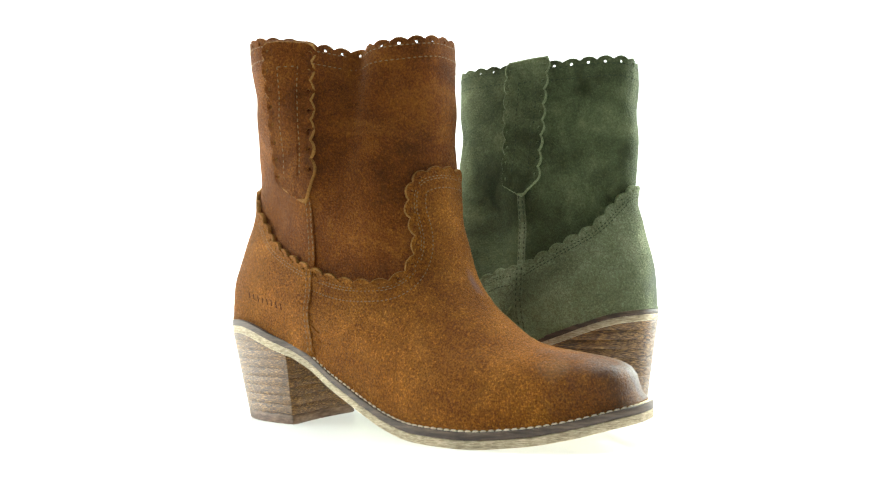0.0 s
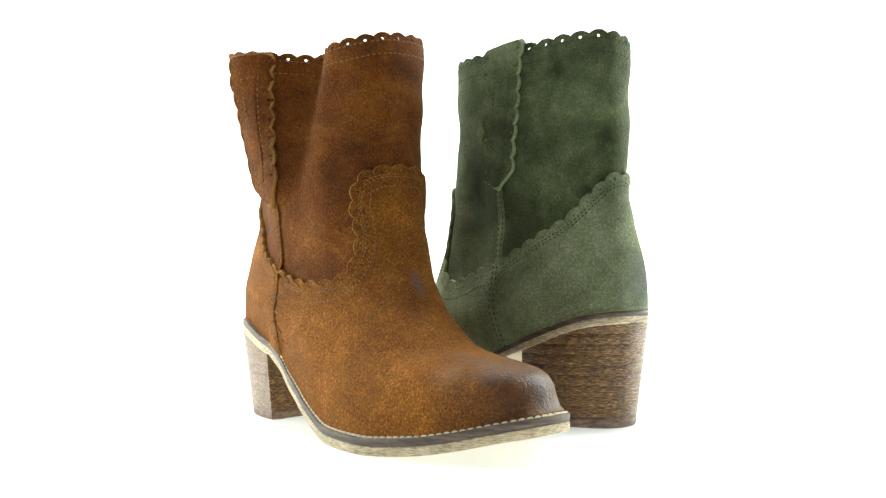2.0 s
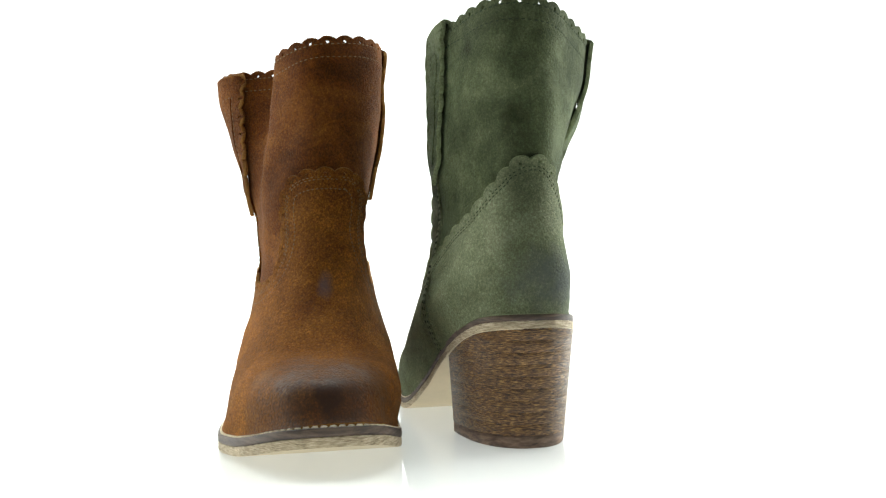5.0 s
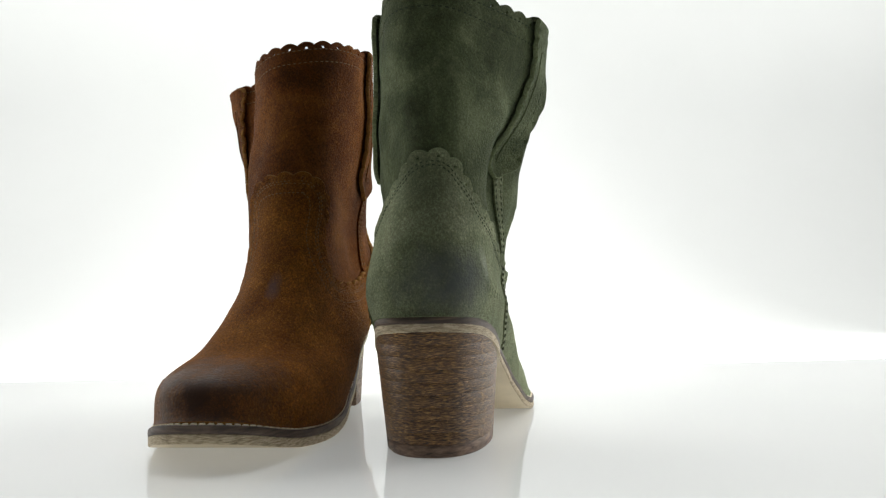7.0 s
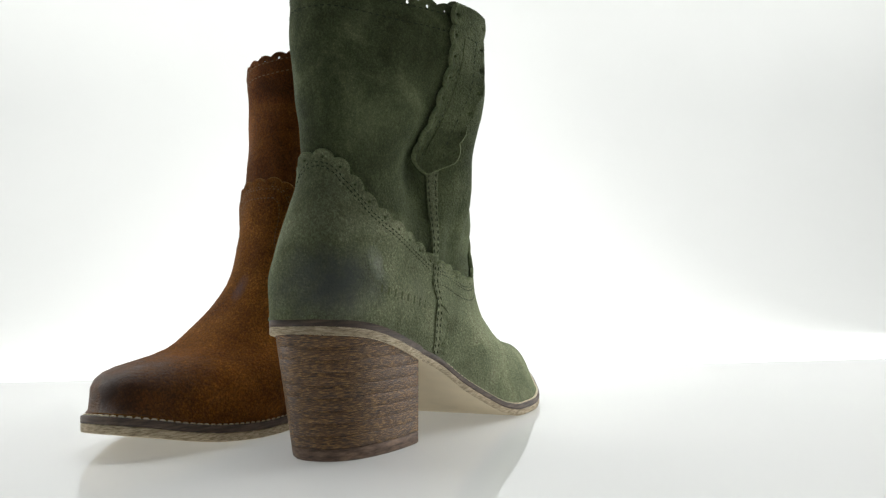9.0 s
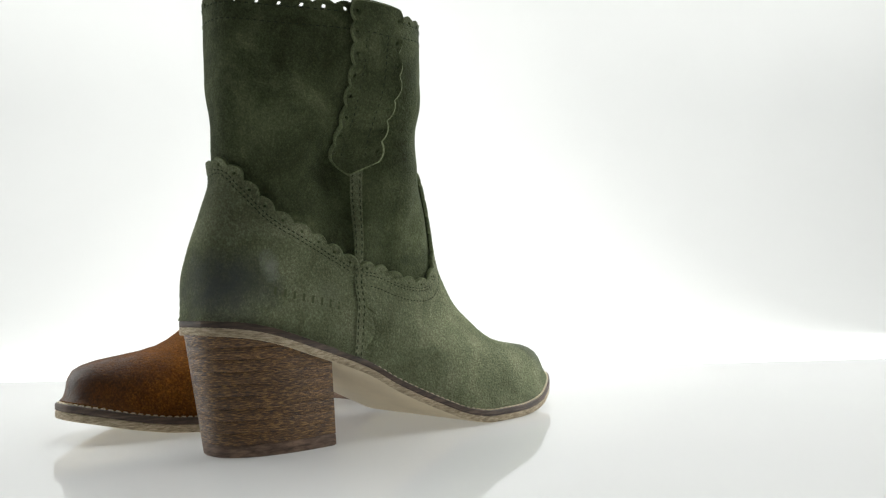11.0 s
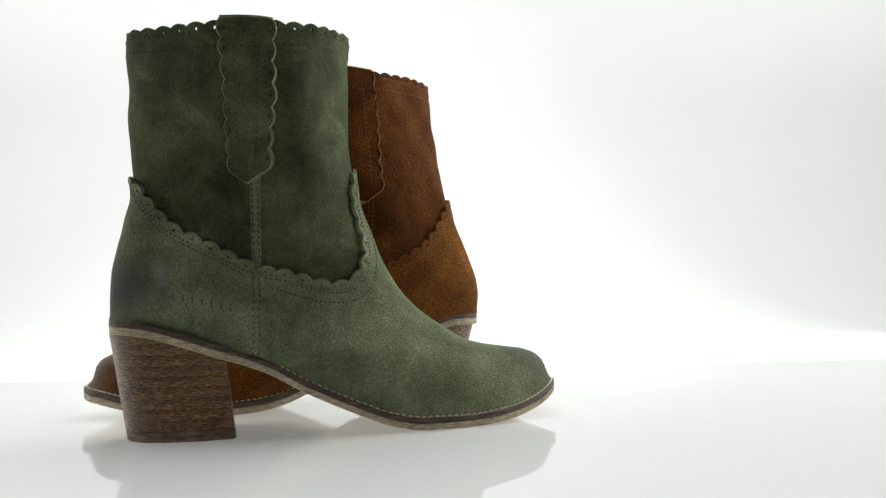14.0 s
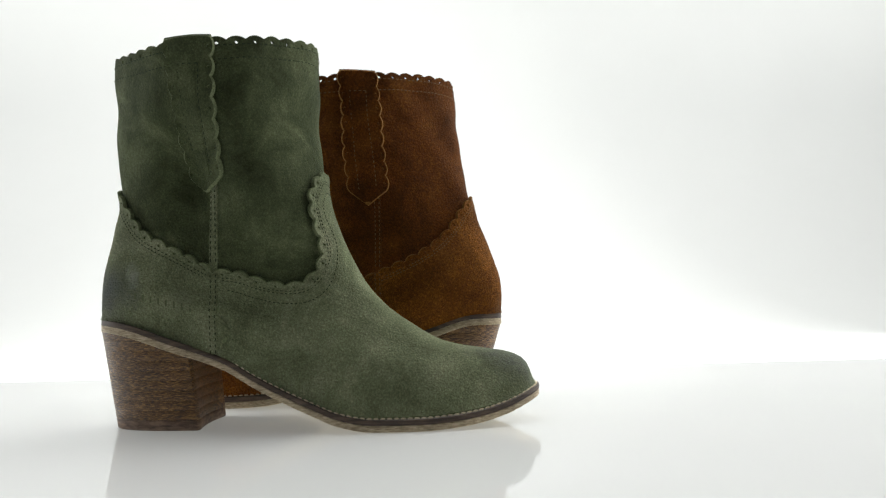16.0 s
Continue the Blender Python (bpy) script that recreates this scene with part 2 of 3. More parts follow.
class Last:
    """The outer surface of a boot: phi runs round it (0 at the toe, positive to its left), h up it."""

    def __init__(self, sole, feather, front, back, left, right, block, toe, dent, seed):
        self.sole = sole         # thickness of welt and outsole together
        self.feather = pchip(FOOT_X, feather)             # height of the upper's lower edge along the foot
        self.front, self.back = pchip(FRONT_H, front), pchip(BACK_H, back)
        self.left = [pchip(SIDE_H, [l[k] for l in left]) for k in range(4)]
        self.right = [pchip(SIDE_H, [l[k] for l in right]) for k in range(4)]
        self.block = block       # the heel: back at the ground and at the top, half widths, breast, and its middle line
        self.toe, self.dent, self.seed = toe, dent, seed

    def base(self, phi, h):
        phi, h = np.broadcast_arrays(np.asarray(phi, float), np.asarray(h, float))
        c, sn = np.cos(phi), np.sin(phi)
        s = (1 + c) / 2
        xb, xf = self.back(h), self.front(h)
        x = xb + (xf - xb) * s

        def across(curves):
            k = [f(h) for f in curves]
            st = STATIONS
            m = [0 * h, (k[2] - k[0]) / (st[2] - st[0]), (k[3] - k[1]) / (st[3] - st[1]), 0 * h]
            out = np.zeros_like(s)
            for i in range(3):
                w = st[i + 1] - st[i]
                t = np.clip((s - st[i]) / w, 0, 1)
                v = ((1 + 2 * t) * (1 - t) ** 2 * k[i] + t * (1 - t) ** 2 * w * m[i]
                     + t * t * (3 - 2 * t) * k[i + 1] + t * t * (t - 1) * w * m[i + 1])
                out = np.where((s >= st[i]) & (s <= st[i + 1]), v, out)
            return out
        q = 0.62 + 0.15 * np.clip((h - 3) / 9, 0, 1) - 0.1 * np.clip(-c, 0, 1) * np.clip(1 - h / 6, 0, 1)
        q = q + self.toe * np.clip(c, 0, 1) * np.clip(1 - h / 6, 0, 1)
        l, r = across(self.left), across(self.right)
        y = (l + r) / 2 + (l - r) / 2 * np.sign(sn) * np.abs(sn) ** q
        z = h + self.feather(x) * np.clip(1 - h / 14, 0, 1)
        for px, pz, wx, wz, depth in self.dent:
            side = -1 if depth < 0 else 1
            on = np.clip(sn * side * 3, 0, 1)
            y = y - side * abs(depth) * on * np.exp(-((x - px) / wx) ** 2 - ((z - pz) / wz) ** 2)
        # soft hand-made unevenness
        g = self.seed
        amp = 0.035 + 0.035 * np.clip((h - 8) / 8, 0, 1)
        wob = np.sin(x * 0.9 + g) * np.sin(z * 0.7 + 2 * g) + 0.6 * np.sin(x * 1.7 - z * 1.3 + 3 * g + y) + 0.4 * np.sin(z * 2.1 + x * 0.6 + g)
        y = y + amp * wob * sn
        x = x + amp * wob * c * np.clip((h - 6) / 6, 0, 1)
        return np.stack([x, y, z], -1)

    def at(self, phi, h, off=0.0):
        p = self.base(phi, h)
        e = 1e-3
        du = self.base(phi + e, h) - self.base(phi - e, h)
        dv = self.base(phi, h + e) - self.base(phi, np.maximum(h - e, 0))
        n = np.cross(du, dv)
        n /= np.linalg.norm(n, axis=-1, keepdims=True) + 1e-12
        return p + n * np.asarray(off)[..., None]

    def pin(self, x, z, side):
        """The (phi, h) at which the side view's point (x, z) lies; side is 1 to the left, -1 to the right."""
        f = float(self.feather(x))
        h = z if z >= 14 else (z - f) / (1 - f / 14)
        s = (x - float(self.back(h))) / (float(self.front(h)) - float(self.back(h)))
        return side * math.acos(max(-1, min(1, 2 * s - 1))), h


def resample(path, step, last):
    """Even steps along a path of (phi, h), by its length on the surface."""
    path = np.asarray(path, float)
    fine = np.concatenate([np.linspace(a, b_, 24, endpoint=False) for a, b_ in zip(path[:-1], path[1:])] + [path[-1:]])
    p = last.base(fine[:, 0], fine[:, 1])
    d = np.concatenate([[0], np.cumsum(np.linalg.norm(np.diff(p, axis=0), axis=1))])
    n = max(2, round(d[-1] / step))
    t = np.linspace(0, d[-1], n + 1)
    return np.stack([np.interp(t, d, fine[:, 0]), np.interp(t, d, fine[:, 1])], 1), d[-1]


def smooth_path(path, rounds=2):
    p = [np.asarray(q, float) for q in path]
    for _ in range(rounds):
        out = [p[0]]
        for a, b_ in zip(p[:-1], p[1:]):
            out += [a * 0.75 + b_ * 0.25, a * 0.25 + b_ * 0.75]
        p = out + [p[-1]]
    return p


def shifted(path, dist, last):
    """The path moved sideways on the surface, dist centimetres to its left."""
    path = np.asarray(path, float)
    p = last.base(path[:, 0], path[:, 1])
    tan = np.gradient(p, axis=0)
    tan /= np.linalg.norm(tan, axis=1, keepdims=True) + 1e-12
    e = 1e-3
    du = (last.base(path[:, 0] + e, path[:, 1]) - last.base(path[:, 0] - e, path[:, 1])) / (2 * e)
    dv = (last.base(path[:, 0], path[:, 1] + e) - last.base(path[:, 0], path[:, 1] - e)) / (2 * e)
    nrm = np.cross(du, dv)
    nrm /= np.linalg.norm(nrm, axis=1, keepdims=True) + 1e-12
    want = np.cross(nrm, tan) * np.asarray(dist).reshape(-1, 1)
    out = path.copy()
    for i in range(len(path)):
        j = np.stack([du[i], dv[i]], 1)
        out[i] += np.linalg.lstsq(j, want[i], rcond=None)[0]
    return out


SCALLOP = 1.12


def scalloped(path, last, outward, depth=0.26, per=10):
    """A path with round scallops standing out to one side (outward 1: to its left) and a punched hole in each."""
    _, length = resample(path, 1, last)
    n = max(1, round(length / SCALLOP))
    pts, _ = resample(path, length / (n * per), last)
    k = np.arange(len(pts))
    a = np.abs(np.sin(np.pi * k / per))
    edge = shifted(pts, outward * depth * (a ** 0.8), last)
    mids = shifted(pts, np.full(len(pts), -outward * 0.16), last)[per // 2::per]
    return edge, mids


def inside(loop, q):
    x, y = q[:, 0], q[:, 1]
    a, b_ = loop, np.roll(loop, -1, 0)
    r = np.zeros(len(q), bool)
    for (x0, y0), (x1, y1) in zip(a, b_):
        if y0 != y1:
            r ^= ((y0 > y) != (y1 > y)) & (x < (x1 - x0) * (y - y0) / (y1 - y0) + x0)
    return r


RAD = 4.6


def sheet(name, last, outer, holes, o0, o1, mat, parent, label="", step=0.42, hole_r=0.085, lift=None, edge_mat=None):
    """A piece of leather with thickness, cut to a loop of (phi, h), lying on the last."""
    from mathutils.geometry import delaunay_2d_cdt
    flat = lambda q: np.asarray(q, float) * (RAD, 1.0)
    loop = flat(outer)
    keep = np.linalg.norm(loop - np.roll(loop, 1, 0), axis=1) > 0.02
    loop = loop[keep]
    rings = []
    for c in holes:
        e = 1e-3
        g = np.linalg.norm(last.base(c[0] + e, c[1]) - last.base(c[0] - e, c[1])) / (2 * e)
        gh = np.linalg.norm(last.base(c[0], c[1] + e) - last.base(c[0], c[1] - e)) / (2 * e)
        rings.append(np.array([(c[0] * RAD + RAD * hole_r * math.cos(a) / g, c[1] + hole_r * math.sin(a) / gh)
                               for a in np.linspace(0, 2 * math.pi, 8, endpoint=False)]))
    lo, hi = loop.min(0), loop.max(0)
    gx, gy = np.meshgrid(np.arange(lo[0], hi[0], step), np.arange(lo[1], hi[1], step))
    gx = gx + step / 2 * (np.arange(gx.shape[0]) % 2)[:, None]
    grid = np.stack([gx.ravel(), gy.ravel()], 1)
    grid = grid[inside(loop, grid)]
    bd = np.concatenate([loop] + rings)
    inner = np.zeros((0, 2))
    if edge_mat:                                # a second line just inside the cut, for its rounded, lighter edge
        t = np.roll(loop, -1, 0) - np.roll(loop, 1, 0)
        t /= np.linalg.norm(t, axis=1, keepdims=True) + 1e-12
        area = (loop[:, 0] * np.roll(loop[:, 1], -1) - loop[:, 1] * np.roll(loop[:, 0], -1)).sum()
        inner = loop + np.stack([-t[:, 1], t[:, 0]], 1) * 0.06 * np.sign(area)
        gap = np.array([((loop - q) ** 2).sum(1).min() for q in inner])
        inner = inner[(gap > 0.044 ** 2) & inside(loop, inner)]
        if len(rings):
            holes_at = np.array([r.mean(0) for r in rings])
            inner = inner[np.array([((holes_at - q) ** 2).sum(1).min() for q in inner]) > 0.02]
    near = np.array([np.min(((bd - g) ** 2).sum(1)) for g in grid]) if len(grid) else np.zeros(0)
    grid = grid[near > (step * 0.45) ** 2] if len(grid) else grid
    pts = np.concatenate([bd, grid, inner])
    n_loop, n_in = len(loop), len(inner)
    edges, o = [], 0
    for r in [loop] + rings:
        edges += [(o + i, o + (i + 1) % len(r)) for i in range(len(r))]
        o += len(r)
    vs, _, fs, _, _, _ = delaunay_2d_cdt([Vector(p) for p in pts], edges, [], 0, 1e-6)
    vs = np.array([tuple(p) for p in vs])
    fs = np.array([tuple(q) for q in fs])
    mid = vs[fs].mean(1)
    ok = inside(loop, mid)
    for r in rings:
        ok &= ~inside(r, mid)
    fs = fs[ok]
    used = np.unique(fs)
    remap = -np.ones(len(vs), int)
    remap[used] = np.arange(len(used))
    total = len(vs)
    band_v = np.zeros(total, bool)
    if edge_mat:
        band_v[:n_loop] = True
        band_v[total - n_in:] = True
    band = band_v[fs].all(1)
    fs = fs[np.argsort(band, kind="stable")]
    n_plain = int((~band).sum())
    vs, fs = vs[used], remap[fs]
    n = len(vs)
    count = {}
    for a, b_, c in fs:
        for e in ((a, b_), (b_, c), (c, a)):
            count[tuple(sorted(e))] = count.get(tuple(sorted(e)), 0) + 1
    rim = [e for e, k in count.items() if k == 1]
    onrim = np.zeros(n, bool)
    for e in rim:
        onrim[list(e)] = True
    phi, h = vs[:, 0] / RAD, vs[:, 1]
    extra = lift(phi, h) if lift else 0.0
    curl = np.zeros(n)
    if edge_mat:                                # cut edges curl up a little
        ridge = vs[onrim]
        d = np.array([np.sqrt(((ridge - p) ** 2).sum(1).min()) for p in vs])
        curl = 0.085 * np.exp(-(d / 0.25) ** 2)
    top = last.at(phi, h, np.where(onrim, o0 + (o1 - o0) * (0.5 if edge_mat else 0.9), o1) + extra + curl)
    low = last.at(phi, h, np.full(n, o0) + extra + curl * 0.5)
    faces = [tuple(n + i for i in reversed(q)) for q in fs] + [tuple(q) for q in fs]
    faces += [(a, b_, n + b_, n + a) for a, b_ in rim]
    return mesh_ob(name, np.concatenate([top, low]) * CM, faces, mat, parent, label, edge_mat=edge_mat, edge_from=len(fs) + n_plain)


def stitches(name, last, rows, off, mat, parent, label="", length=0.22, gap=0.13, thick=0.026, world=None):
    """Rows of thread stitches along paths on the surface."""
    verts, faces = [], []
    for path in rows:
        if world is None:
            pts, _ = resample(path, (length + gap) / 2, last)
            p = last.at(pts[:, 0], pts[:, 1], np.full(len(pts), off))
            q = last.at(pts[:, 0], pts[:, 1], np.full(len(pts), off + 1))
            nr = q - p
        else:
            p, nr = path
        for i in range(0, len(p) - 1, 2):
            a, b_ = p[i], p[i + 1]
            t = b_ - a
            ln = np.linalg.norm(t) + 1e-9
            t = t / ln
            mid = (a + b_) / 2
            n_ = nr[i]
            s = np.cross(n_, t)
            k = len(verts)
            hl = length / 2
            for d, w, up_ in ((-hl, 0.35, -0.3), (-hl * 0.55, 1, 1), (hl * 0.55, 1, 1), (hl, 0.35, -0.3)):
                for sx in (-1, 1):
                    verts.append(mid + t * d + s * sx * thick * w + n_ * thick * up_ * 0.7)
            faces += [(k, k + 1, k + 3, k + 2), (k + 2, k + 3, k + 5, k + 4), (k + 4, k + 5, k + 7, k + 6)]
            for sx in (-1, 1):
                j = len(verts)
                verts.append(mid + s * sx * thick * 1.2 - n_ * thick)
                o = 0 if sx < 0 else 1
                faces += [(k + o, k + 2 + o, j), (k + 2 + o, k + 4 + o, j), (k + 4 + o, k + 6 + o, j)]
    return mesh_ob(name, np.array(verts) * CM, faces, mat, parent, label)


HEEL_N = 2.35


def outline(last, grow, n=160):
    """The foot's plan at the welt, pushed out by grow."""
    phi = np.linspace(-math.pi, math.pi, n, endpoint=False)
    p = last.base(phi, np.zeros(n))[:, :2]
    t = np.roll(p, -1, 0) - np.roll(p, 1, 0)
    t /= np.linalg.norm(t, axis=1, keepdims=True) + 1e-12
    grow = grow * np.interp(p[:, 0], [0, 5, 10], [0.5, 0.55, 1.0])       # the welt stands out less round the heel
    p = p + np.stack([t[:, 1], -t[:, 0]], 1) * grow[:, None]
    xb, w1, mid = last.block[1], last.block[3], last.block[6]                     # the heel's top lies within it
    u = np.clip((5.1 - p[:, 0]) / (5.15 - xb), 0, 1)
    seat = (w1 + 0.03) * (1 - u ** HEEL_N) ** (1 / HEEL_N)
    w = p[:, 1] - mid
    out = (p[:, 0] < 5.1) & (np.abs(w) < seat) & (np.abs(phi) < 3.13)
    p[out, 1] = mid + np.sign(w[out]) * seat[out]
    return p


def ring_solid(name, rings, mat, parent, label="", caps=True):
    """A solid from stacked rings of points of equal count; the caps are strips across the foot."""
    n = len(rings[0])
    v = np.concatenate(rings)
    f = []
    for k in range(len(rings) - 1):
        f += [(k * n + i, k * n + (i + 1) % n, (k + 1) * n + (i + 1) % n, (k + 1) * n + i) for i in range(n)]
    if caps:
        for o in (0, (len(rings) - 1) * n):
            for i in range(n // 2):
                a, b_, c, d = i, (i + 1), (n - i - 1) % n, (n - i) % n
                q = [o + j for j in dict.fromkeys((a, b_, c, d))]
                if len(q) > 2:
                    f.append(tuple(q))
    return mesh_ob(name, v * CM, f, mat, parent, label)


def sole_ring(last, grow, drop, n=160):
    p = outline(last, grow, n)
    return np.column_stack([p, last.feather(p[:, 0]) - drop])


def heel_ring(last, k, inset, n=64):
    """The heel block's section at the fraction k of its height (0 on the ground); the layers lie level and end under the sole."""
    b0, b1, w0, w1, f0, f1, mid = last.block
    high = float(last.feather(b1)) - last.sole + 0.01

    def section(k):
        xb, w, xf = b0 + (b1 - b0) * k, w0 + (w1 - w0) * k, f0 + (f1 - f0) * k
        t = np.arange(n) / n
        a = math.pi / 2 + math.pi * t / 0.8                # round back, from the left side to the right
        c, s = np.cos(a), np.sin(a)
        x = xf - (xf - xb) * np.abs(c) ** (2 / HEEL_N)
        y = w * np.sign(s) * np.abs(s) ** (2 / HEEL_N)
        u = np.clip((t - 0.8) / 0.2, 0, 1)                 # flat breast, slightly hollow
        front = t >= 0.8
        x = np.where(front, xf - 0.25 * np.sin(math.pi * u), x)
        y = np.where(front, -w + 2 * w * u, y)
        m = (xb + xf) / 2
        return np.stack([m + (x - m) * (1 - inset / 3.0), y * (1 - inset / 3.0) + mid], 1)
    p = section(np.full(n, float(k)))
    z = np.minimum(k * high, last.feather(p[:, 0]) - last.sole + 0.01)
    p = section(z / high)
    return np.column_stack([p, z])


def fan_solid(name, rings, mat, parent, label=""):
    n = len(rings[0])
    v = np.concatenate(rings + [rings[0].mean(0, keepdims=True), rings[-1].mean(0, keepdims=True)])
    f = []
    for k in range(len(rings) - 1):
        f += [(k * n + i, k * n + (i + 1) % n, (k + 1) * n + (i + 1) % n, (k + 1) * n + i) for i in range(n)]
    a, b_ = len(v) - 2, len(v) - 1
    o = (len(rings) - 1) * n
    f += [((i + 1) % n, i, a) for i in range(n)] + [(o + i, o + (i + 1) % n, b_) for i in range(n)]
    return mesh_ob(name, v * CM, f, mat, parent, label)


def build_boot(last, suede_mat, worn_lit_mat, edge_mat, thread, stamp_mat, tabs, label, rim, seam_x, vamp_line, vamp_top, ahead, back_line, back_top, seam_mat):
    boot = tagged(new("ankle_boot"), label, "boot", "pair of suede ankle boots")
    P = last.pin

    # ---- edges of the leather pieces, in side view
    def vamp_edge(side):
        far = ahead if side > 0 else 0.0
        return ([P(seam_x, 9.65, side)] + [P(x + far * min(1, max(0, z - 9.2)), z, side) for x, z in vamp_line]
                + [(side * 0.25, vamp_top - 0.05), (0.0, vamp_top)])
    right = smooth_path(vamp_edge(-1))
    left = smooth_path(vamp_edge(1))
    edge = right[:-1] + left[::-1]
    cut, holes = scalloped(edge, last, 1)
    pr, pl = P(seam_x, 9.65, -1), P(seam_x, 9.65, 1)
    low = [(a, 0.0) for a in np.linspace(P(seam_x, 5.0, 1)[0], P(seam_x, 5.0, -1)[0], 90)]
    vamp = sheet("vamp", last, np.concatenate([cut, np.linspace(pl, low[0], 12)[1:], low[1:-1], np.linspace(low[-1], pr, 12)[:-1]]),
                 holes, 0.03, 0.21, worn_lit_mat, boot, edge_mat=edge_mat)
    pts = np.array(edge)
    s1, s2, s3 = (shifted(resample(pts, 0.25, last)[0], np.full(len(resample(pts, 0.25, last)[0]), -d), last) for d in (0.38, 0.54, 1.15))
    stitches("stitching", last, [s1, s2, s3], 0.215, thread, vamp, length=0.18, gap=0.08, thick=0.026)

    # ---- counter round the back; phi runs from the right seam through pi
    def back_edge(side):
        return [P(seam_x, 9.65, side)] + [P(x, z, side) for x, z in back_line]
    wrap = lambda q: (q[0] % (2 * math.pi), q[1])
    rb = [wrap(q) for q in back_edge(1)]
    lb = [wrap(q) for q in back_edge(-1)]
    edge = smooth_path(rb + [(math.pi, back_top)] + lb[::-1])
    cut, holes = scalloped(edge, last, 1)
    bl, br = wrap(P(seam_x, 9.65, 1)), wrap(P(seam_x, 9.65, -1))
    low = [(a, 0.0) for a in np.linspace(wrap(P(seam_x, 5.0, -1))[0], wrap(P(seam_x, 5.0, 1))[0], 60)]
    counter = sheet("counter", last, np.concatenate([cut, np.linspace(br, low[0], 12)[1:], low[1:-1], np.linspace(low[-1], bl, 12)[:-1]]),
                    holes, 0.03, 0.22, worn_lit_mat, boot, edge_mat=edge_mat)
    q = resample(np.array(edge), 0.25, last)[0]
    stitches("stitching", last, [shifted(q, np.full(len(q), -d), last) for d in (0.42, 0.62)], 0.225, thread, counter, length=0.18, gap=0.08, thick=0.026)
    # embossed maker's stamp, as plain bars
    verts, faces = [], []
    for i in range(8):
        x, z = 1.5 + i * 0.5, 8.25 - i * 0.115
        for dx, dz in ((-0.06, -0.17), (0.06, -0.2), (0.06, 0.17), (-0.06, 0.2)):
            a = P(x + dx, z + dz, -1)
            verts.append(last.at(np.array(a[0]), np.array(a[1]), np.array(0.226)))
        k = 4 * i
        faces.append((k, k + 1, k + 2, k + 3))
    mesh_ob("stamp", np.array(verts) * CM, faces, stamp_mat, counter, "row of small embossed marks")

    # ---- shaft, open at the top, cut along the side seam
    a0 = P(seam_x, 12.0, -1)[0]
    rim_h = lambda a: rim[0] + rim[1] * math.cos(a) + rim[2] * math.sin(a) + rim[3] * math.cos(2 * a)
    top = [(a, float(rim_h(a))) for a in np.linspace(a0, a0 + 2 * math.pi, 80)]
    cut, holes = scalloped(top[::-1], last, -1, 0.22)
    h0 = 3.0
    bottom = [(a, h0) for a in np.linspace(a0, a0 + 2 * math.pi, 120)]
    sidel = [(a0, h) for h in np.linspace(top[0][1], h0, 40)][1:-1]
    sider = [(a0 + 2 * math.pi, h) for h in np.linspace(h0, top[0][1], 40)][1:-1]
    shaft = sheet("shaft", last, np.concatenate([cut, sidel, bottom, sider]), holes, -0.2, 0.0, suede_mat, boot, hole_r=0.11)
    base = np.array([(a, float(rim_h(a))) for a in np.linspace(a0, a0 + 2 * math.pi, 200)])
    stitches("stitching", last, [base - (0, 0.32), base - (0, 1.15)], 0.01, thread, shaft)
    # lining
    n, hs = 96, np.linspace(2.0, 21.5, 24)
    ph = np.linspace(-math.pi, math.pi, n, endpoint=False)
    v = np.concatenate([last.at(ph, np.full(n, h), np.full(n, -0.22)) for h in hs])
    f = [(k * n + i, k * n + (i + 1) % n, (k + 1) * n + (i + 1) % n, (k + 1) * n + i) for k in range(len(hs) - 1) for i in range(n)]
    mesh_ob("lining", v * CM, f, LINING, boot, "dark leather lining")

    # ---- side seams with double stitching
    for side in (-1, 1):
        t = 0.26
        lift = lambda phi, h: 0.22 * np.clip((last.pin(seam_x, 10.2, 1)[1] - h) / 1.2, 0, 1)
        for lo, hi, mat, thick in ((4.65, 9.75, worn_lit_mat, 0.1), (9.78, 16.0, seam_mat, 0.13)):
            zs = np.linspace(lo, hi, 30)
            loop = [P(seam_x - t, z, side) for z in zs] + [P(seam_x + t, z, side) for z in zs[::-1]]
            strip = sheet("seam_strip", last, np.array(loop), [], 0.0, thick, mat, boot, step=0.3, lift=lift)
            rows = [[P(seam_x + d, z, side) for z in np.linspace(lo + 0.1, min(hi, 15.6) - 0.1, 24)] for d in (-0.16, 0.16)]
            stitches("stitching", last, rows, thick + (0.225 if hi < 10 else 0.005), thread, strip)

    # ---- pull tabs, with scalloped sides, folded over the rim
    for side, (xt0, xt1, zt, xb0, xb1, zb, xtip, ztip) in tabs:
        front = [P(xt1, zt, side), P((xt1 + xb1) / 2, (zt + zb) / 2, side), P(xb1, zb, side)]
        rear = [P(xb0, zb, side), P((xt0 + xb0) / 2, (zt + zb) / 2, side), P(xt0, zt, side)]
        tip = P(xtip, ztip, side)
        # the outward side of each long edge is away from the tab's middle
        def outer(pathway, mid):
            best = None
            for o in (1, -1):
                c_, h_ = scalloped(pathway, last, o, 0.2)
                d = np.abs(np.asarray(c_)[:, 0] - mid).mean()
                if best is None or d > best[0]:
                    best = (d, c_, h_)
            return best[1], best[2]
        mid = P((xt0 + xt1 + xb0 + xb1) / 4, (zt + zb) / 2, side)[0]
        cf, hf = outer(front, mid)
        cr, hr = outer(rear, mid)
        topline = [np.array(P(xt0, zt, side)) * (1 - t) + np.array(P(xt1, zt, side)) * t for t in np.linspace(0, 1, 12)][1:-1]
        loop = np.concatenate([cf, np.linspace(cf[-1], tip, 9)[1:], np.linspace(tip, cr[0], 9)[1:-1], cr, topline])
